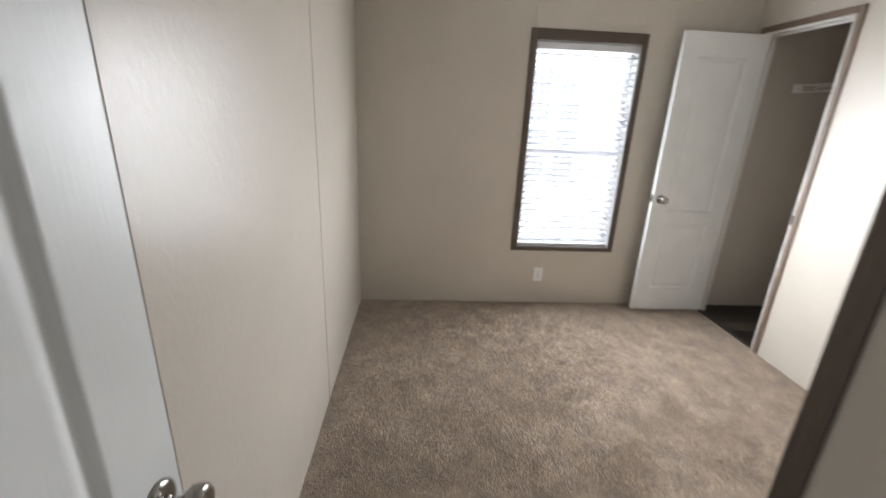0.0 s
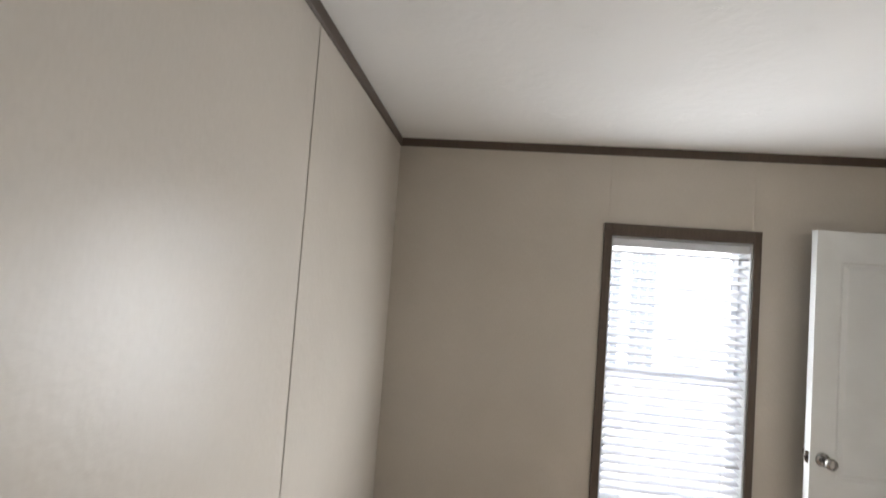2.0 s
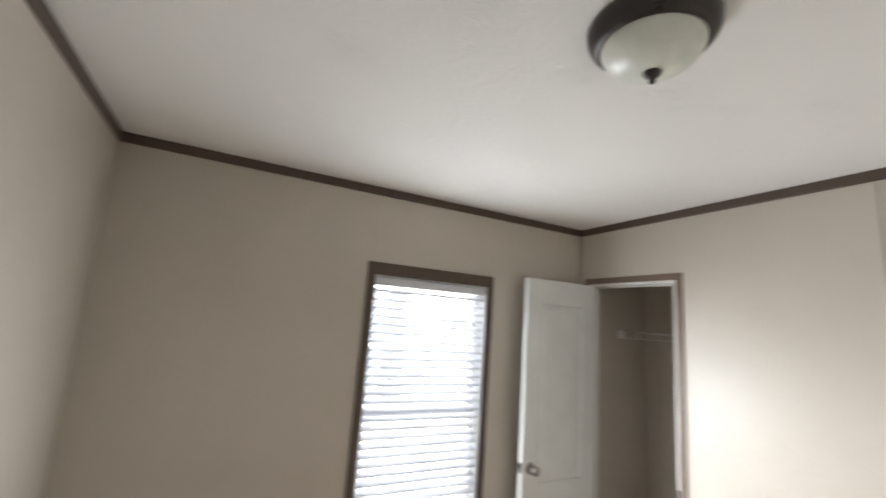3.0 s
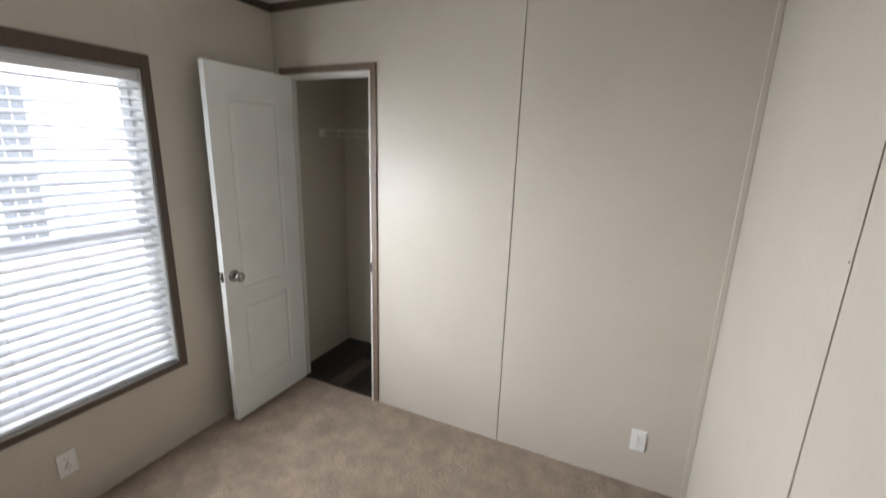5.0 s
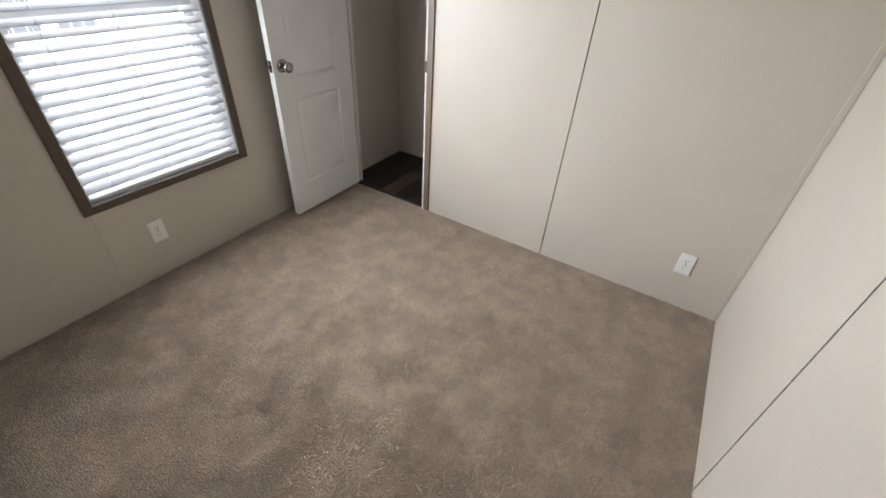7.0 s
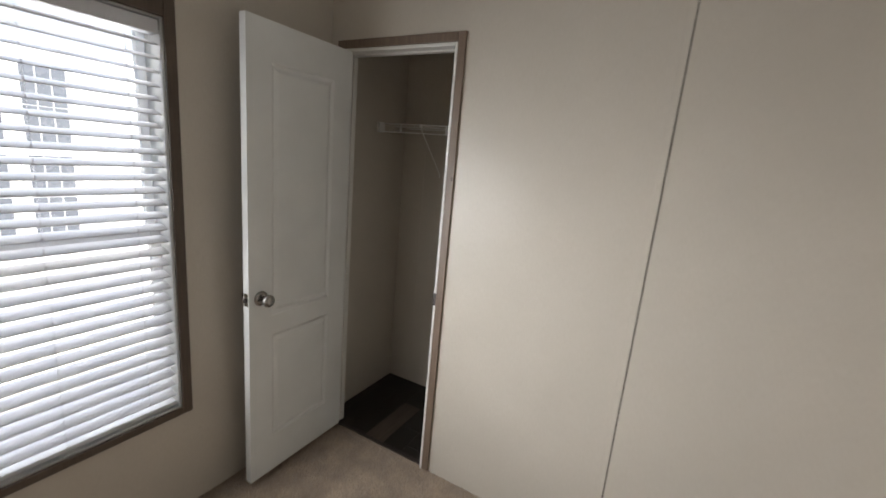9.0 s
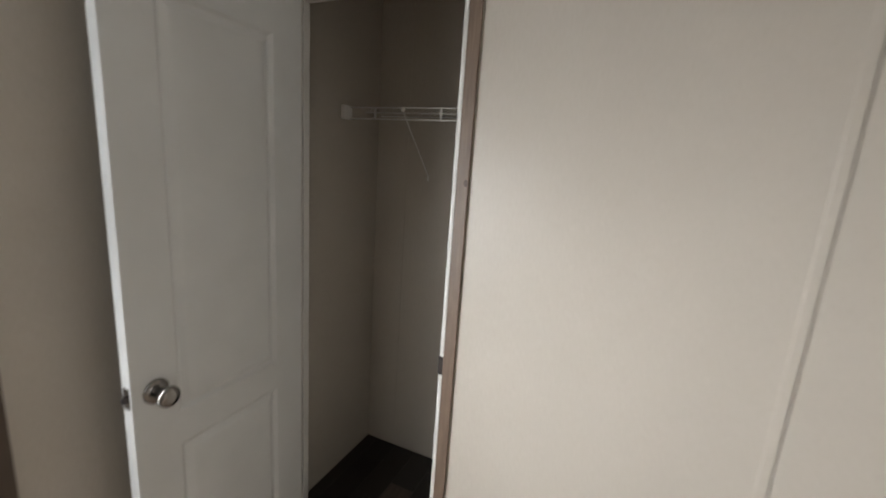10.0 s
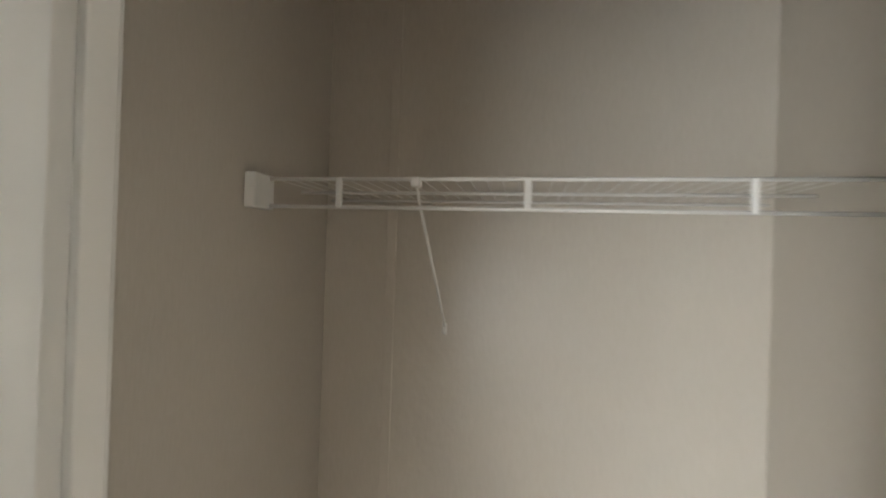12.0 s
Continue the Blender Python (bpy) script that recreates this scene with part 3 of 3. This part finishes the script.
# entry door, open along the west wall
EW = 0.71
entry_door = thing("door_2", "white moulded bedroom door standing open along the wall", "door", (0.080, -2.592, 0.020), kind="structure")
ob = new("leaf", leaf_mesh("leaf", EW, DH, DT, [(0.105, 0.185, EW - 0.105, 0.705), (0.105, 0.795, EW - 0.105, 1.855)], DOORWHITE))
ob.parent = entry_door
ob.matrix_local = Matrix(((0, 0, 1, 0), (-1, 0, 0, 0), (0, 1, 0, 0), (0, 0, 0, 1)))
knob_on(entry_door, (DT, -0.050, 0.942), (1, 0, 0))
part("latch_plate", boxed(0.006, -0.0005, 0.877, 0.029, 0.0012, 0.933, bevel=0.0005, seg=1), NICKEL, entry_door, "satin nickel latch plate")
for h in (0.18, 1.0, 1.80):
    bm = bmesh.new()
    tube(bm, [(DT + 0.004, -EW - 0.004, h - 0.04), (DT + 0.004, -EW - 0.004, h + 0.04)], 0.0055, 10)
    part("hinge", bm, HINGE, entry_door, "dark metal hinge")

# ---- closet frame ----
frame_1 = thing("door_frame", "white jamb with brown wood-grain casing round the closet opening", "door frame", (W, KS, 0), kind="structure")


def fr(name, a, material, label="", bevel=0.002):
    return hung(name, boxed(*a, bevel=bevel), material, frame_1, label)


CW, RV = 0.038, 0.0135
fr("casing", (W - 0.011, KS - RV - CW, 0.0, W - 0.0005, KS - RV, KH + CW), LIT_CASING, "brown wood-grain casing", 0.003)
fr("casing", (W - 0.011, KN + RV, 0.0, W - 0.0005, KN + RV + CW, KH + CW), LIT_CASING, "brown wood-grain casing", 0.003)
fr("casing", (W - 0.0105, KS - RV, KH, W - 0.0005, KN + RV, KH + CW), LIT_CASING, "brown wood-grain casing", 0.003)
fr("jamb", (W - 0.008, KS - RV, -0.01, W + 0.080, KS, KH), JAMBWHITE, "white painted jamb", 0.003)
fr("jamb", (W - 0.008, KN, -0.01, W + 0.080, KN + RV, KH), JAMBWHITE, "white painted jamb", 0.003)
fr("jamb", (W - 0.008, KS, KH - 0.016, W + 0.080, KN, KH - 0.0005), JAMBWHITE, "white painted head jamb", 0.003)
fr("stop", (W + 0.040, KS, 0.0, W + 0.068, KS + 0.005, KH - 0.014), JAMBWHITE)
fr("stop", (W + 0.040, KN - 0.010, 0.0, W + 0.068, KN, KH - 0.014), JAMBWHITE)
fr("stop", (W + 0.040, KS + 0.005, KH - 0.024, W + 0.068, KN - 0.010, KH - 0.014), JAMBWHITE)
bm = bmesh.new()
lathe(bm, [(0.0005, 0.0), (0.0085, 0.0), (0.0080, 0.0006), (0.0005, 0.0007)], Matrix.Translation((W - 0.0108, -0.742, 1.479)) @ Matrix.Rotation(radians(-90), 4, "Y") @ Matrix.Diagonal((1.25, 0.8, 1, 1)), 16)
hung("knot", bm, KNOT, frame_1, "dark knot in the casing's wood grain")
fr("strike_plate", (W - 0.006, KS - 0.001, 0.885, W + 0.036, KS + 0.0016, 0.945), NICKEL, "dull metal strike plate", 0.0006)
fr("strike_lip", (W - 0.0098, KS - 0.013, 0.885, W - 0.006, KS + 0.0016, 0.945), BRONZE, "brown strike lip", 0.0006)
fr("strike_hole", (W + 0.008, KS + 0.0016, 0.902, W + 0.024, KS + 0.0022, 0.928), SLOT, "", 0.0002)
fr("threshold", (W + 0.010, KS, -0.012, W + 0.030, KN, 0.003), BRONZE, "dark strip at the carpet's edge", 0.0015)

# ---- closet shelf ----
shelf = thing("wire_shelf", "white coated wire closet shelf on wall clips", "shelf", (3.152, -0.018, 1.692))
SX, SZ0, SZ1 = 3.152, 1.692, 1.738
for z in (SZ0, SZ1):
    bm = bmesh.new()
    tube(bm, [(SX, -0.016, z), (SX, CS + 0.0005, z)], 0.0032, 10)
    hung("front_wire", bm, WIREWHITE, shelf, "", True)
for x in (3.27, CX - 0.0036):
    bm = bmesh.new()
    tube(bm, [(x, -0.012, SZ1 - 0.006), (x, CS + 0.012, SZ1 - 0.006)], 0.0032, 8)
    hung("long_wire", bm, WIREWHITE, shelf, "", True)
y = -0.03
while y > CS + 0.02:
    bm = bmesh.new()
    tube(bm, [(SX, y, SZ1), (3.398, y, SZ1)], 0.0006, 6)
    hung("deck_wire", bm, WIREWHITE, shelf, "", True)
    y -= 0.0254
for y in (-0.146, -0.450, -0.755):
    hung("lip_tie", boxed(SX - 0.004, y - 0.0055, SZ0 - 0.002, SX + 0.002, y + 0.0055, SZ1 + 0.002, bevel=0.0018), WIREWHITE, shelf, "flat upright tie")
bm = bmesh.new()
box(bm, SX - 0.042, -0.021, SZ0 - 0.006, SX + 0.012, -0.0005, SZ1 + 0.006, bevel=0.003)
hung("end_bracket", bm, WIREWHITE, shelf, "white plastic end bracket")
bm = bmesh.new()
box(bm, SX - 0.004, -0.283, SZ1 - 0.012, SX + 0.012, -0.267, SZ1 + 0.004, bevel=0.003)
tube(bm, [(SX + 0.004, -0.275, SZ1 - 0.004), (SX + 0.02, -0.276, SZ1 - 0.03), (CX - 0.012, -0.284, 1.475), (CX - 0.004, -0.284, 1.462)], 0.0027, 8)
box(bm, CX - 0.005, -0.289, 1.444, CX - 0.0005, -0.279, 1.470, bevel=0.002)
hung("brace", bm, WIREWHITE, shelf, "slanting white support brace", True)


# ---- outlets ----
def outlet(at, turn, label):
    ob = thing("wall_outlet", label, "outlet", at, "wall outlets")
    ob.rotation_euler = (0, 0, turn)
    bm = bmesh.new()
    box(bm, -0.0355, -0.0055, -0.058, 0.0355, 0.0, 0.058, bevel=0.003)
    part("cover_plate", bm, PLATE, ob)
    for s in (-1, 1):
        bm = bmesh.new()
        lathe(bm, [(0.0165, 0.0), (0.0165, 0.0020), (0.0155, 0.0027)], Matrix.Translation((0, -0.0050, s * 0.0195)) @ Matrix.Rotation(radians(90), 4, "X"), 24)
        face = part("receptacle", bm, PLATE, ob)
        bm = bmesh.new()
        for x, hgt in ((-0.0065, 0.008), (0.0065, 0.0065)):
            box(bm, x - 0.0011, -0.0083, s * 0.0195 + 0.004 - hgt / 2, x + 0.0011, -0.0072, s * 0.0195 + 0.004 + hgt / 2)
        box(bm, -0.0022, -0.0083, s * 0.0195 - 0.0095, 0.0022, -0.0072, s * 0.0195 - 0.005)
        part("slots", bm, SLOT, face)
    bm = bmesh.new()
    lathe(bm, [(0.0032, 0.0), (0.0030, 0.0012)], Matrix.Translation((0, -0.0053, 0)) @ Matrix.Rotation(radians(90), 4, "X"), 12)
    part("screw", bm, NICKEL, ob)
    return ob


outlet((1.415, -0.0005, 0.247), 0, "white duplex outlet on the wall under the window")
outlet((W - 0.0005, -2.281, 0.257), radians(-90), "white duplex outlet low on the wall near the corner")

# ---- pins left in the wall beside the seam ----
for x, z in ((1.785, 0.830), (1.770, 1.445)):
    pin = thing("wall_pin", "tiny brass pin head in the wall beside the seam", "pin", (x, S, z), "pins in the wall")
    bm = bmesh.new()
    lathe(bm, [(0.0030, 0.0), (0.0030, 0.0012), (0.0018, 0.0022), (0.0005, 0.0024)], Matrix.Rotation(radians(-90), 4, "X"), 12)
    part("pin_head", bm, NICKEL, pin)

# ---- ceiling lamp ----
lamp = thing("ceiling_lamp", "flush ceiling lamp, dark bronze rim and frosted bowl, unlit", "lamp", (1.315, -1.615, CEIL))
m = Matrix.Rotation(radians(180), 4, "X")
bm = bmesh.new()
lathe(bm, [(0.10, 0.0005), (0.137, 0.001), (0.143, 0.006), (0.142, 0.022), (0.136, 0.037), (0.126, 0.049), (0.117, 0.055), (0.112, 0.053), (0.110, 0.046)], m, 64)
part("rim", bm, BRONZE, lamp, "dark bronze rim", True)
bm = bmesh.new()
lathe(bm, [(0.1125, 0.044)] + [(0.1125 * math.cos(a), 0.050 + 0.068 * math.sin(a)) for a in (radians(k) for k in range(0, 90, 6))] + [(0.006, 0.118)], m, 64)
part("bowl", bm, ALABASTER, lamp, "frosted alabaster glass bowl", True)
bm = bmesh.new()
lathe(bm, [(0.019, 0.113), (0.0205, 0.118), (0.018, 0.124), (0.011, 0.129), (0.0075, 0.133), (0.0085, 0.138), (0.006, 0.143), (0.001, 0.145)], m, 28)
part("finial", bm, BRONZE, lamp, "dark bronze finial", True)

# ---- house next door ----
house = thing("neighbour_house", "white lap-sided house with grey gridded windows", "house", (2.0, 4.0, -0.85))
HY, HX0, HX1, HTOP = 4.0, -7.0, 11.0, 3.1
hung("wall", boxed(HX0, HY + 0.03, -0.85, HX1, HY + 6.0, HTOP), SIDING, house)
bm = bmesh.new()
prism(bm, [(-0.45, 0.0), (-0.45, 0.18), (3.0, 1.3), (6.4, 0.18), (6.4, 0.0)], lambda u, v, w: (HX0 - 0.3 + w, HY + u, HTOP - 0.02 + v), HX1 - HX0 + 0.6)
hung("roof", bm, ROOFING, house, "low grey shingle roof")
bm = bmesh.new()
prism(bm, [(0, 0), (0, 0.115), (-0.012, 0.0)], lambda u, v, w: (HX0 - 2.0 + w, u, v), HX1 - HX0)
board = mesh_of("siding_board", bm, SIDING)
z = -0.45
while z < HTOP - 0.1:
    ob = new("siding_board", board)
    ob.parent = house
    ob.location = (0, 0.029, z + 0.85)
    z += 0.108
for wx0, wx1 in ((2.20, 2.56), (2.705, 3.065)):
    z0, z1 = 0.42, 2.15
    win = hung("window", boxed(wx0 - 0.05, HY - 0.005, z0 - 0.05, wx1 + 0.05, HY + 0.03, z1 + 0.05, bevel=0.006), VINYLWHITE, house, "narrow grey window with white grid bars")
    win_base = Vector((2.0, 4.0, -0.85))
    for a, b in ((z0, (z0 + z1) / 2 - 0.03), ((z0 + z1) / 2 + 0.03, z1)):
        rows, cols = 2, 3
        for r in range(rows):
            for c in range(cols):
                px0, px1 = wx0 + (wx1 - wx0) * c / cols, wx0 + (wx1 - wx0) * (c + 1) / cols
                pz0, pz1 = a + (b - a) * r / rows, a + (b - a) * (r + 1) / rows
                pane = part("pane", boxed(px0 + 0.005, HY - 0.009, pz0 + 0.005, px1 - 0.005, HY - 0.004, pz1 - 0.005), FARGLASS, win)
                pane.data.transform(Matrix.Translation(-win_base))

# ---- planks of the closet floor ----
closet_floor = setting("closet_floor", boxed(W + 0.04, CS - 0.02, -0.06, CX + 0.02, 0.0, -0.012), SLOT, "dark wood-look plank floor inside the closet", "floor")
PWID, PLEN = 0.122, 0.41
X0 = W + 0.012
row, y = 0, -0.062
bounds = [0.0]
while y > CS:
    bounds.append(y)
    y -= PWID
bounds.append(CS)
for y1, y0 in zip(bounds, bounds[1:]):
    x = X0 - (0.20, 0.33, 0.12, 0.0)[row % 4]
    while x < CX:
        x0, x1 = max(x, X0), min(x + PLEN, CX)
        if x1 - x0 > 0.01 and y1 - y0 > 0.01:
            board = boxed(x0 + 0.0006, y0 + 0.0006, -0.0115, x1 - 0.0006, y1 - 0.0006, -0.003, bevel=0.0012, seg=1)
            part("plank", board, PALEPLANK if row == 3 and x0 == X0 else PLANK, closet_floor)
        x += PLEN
    row += 1
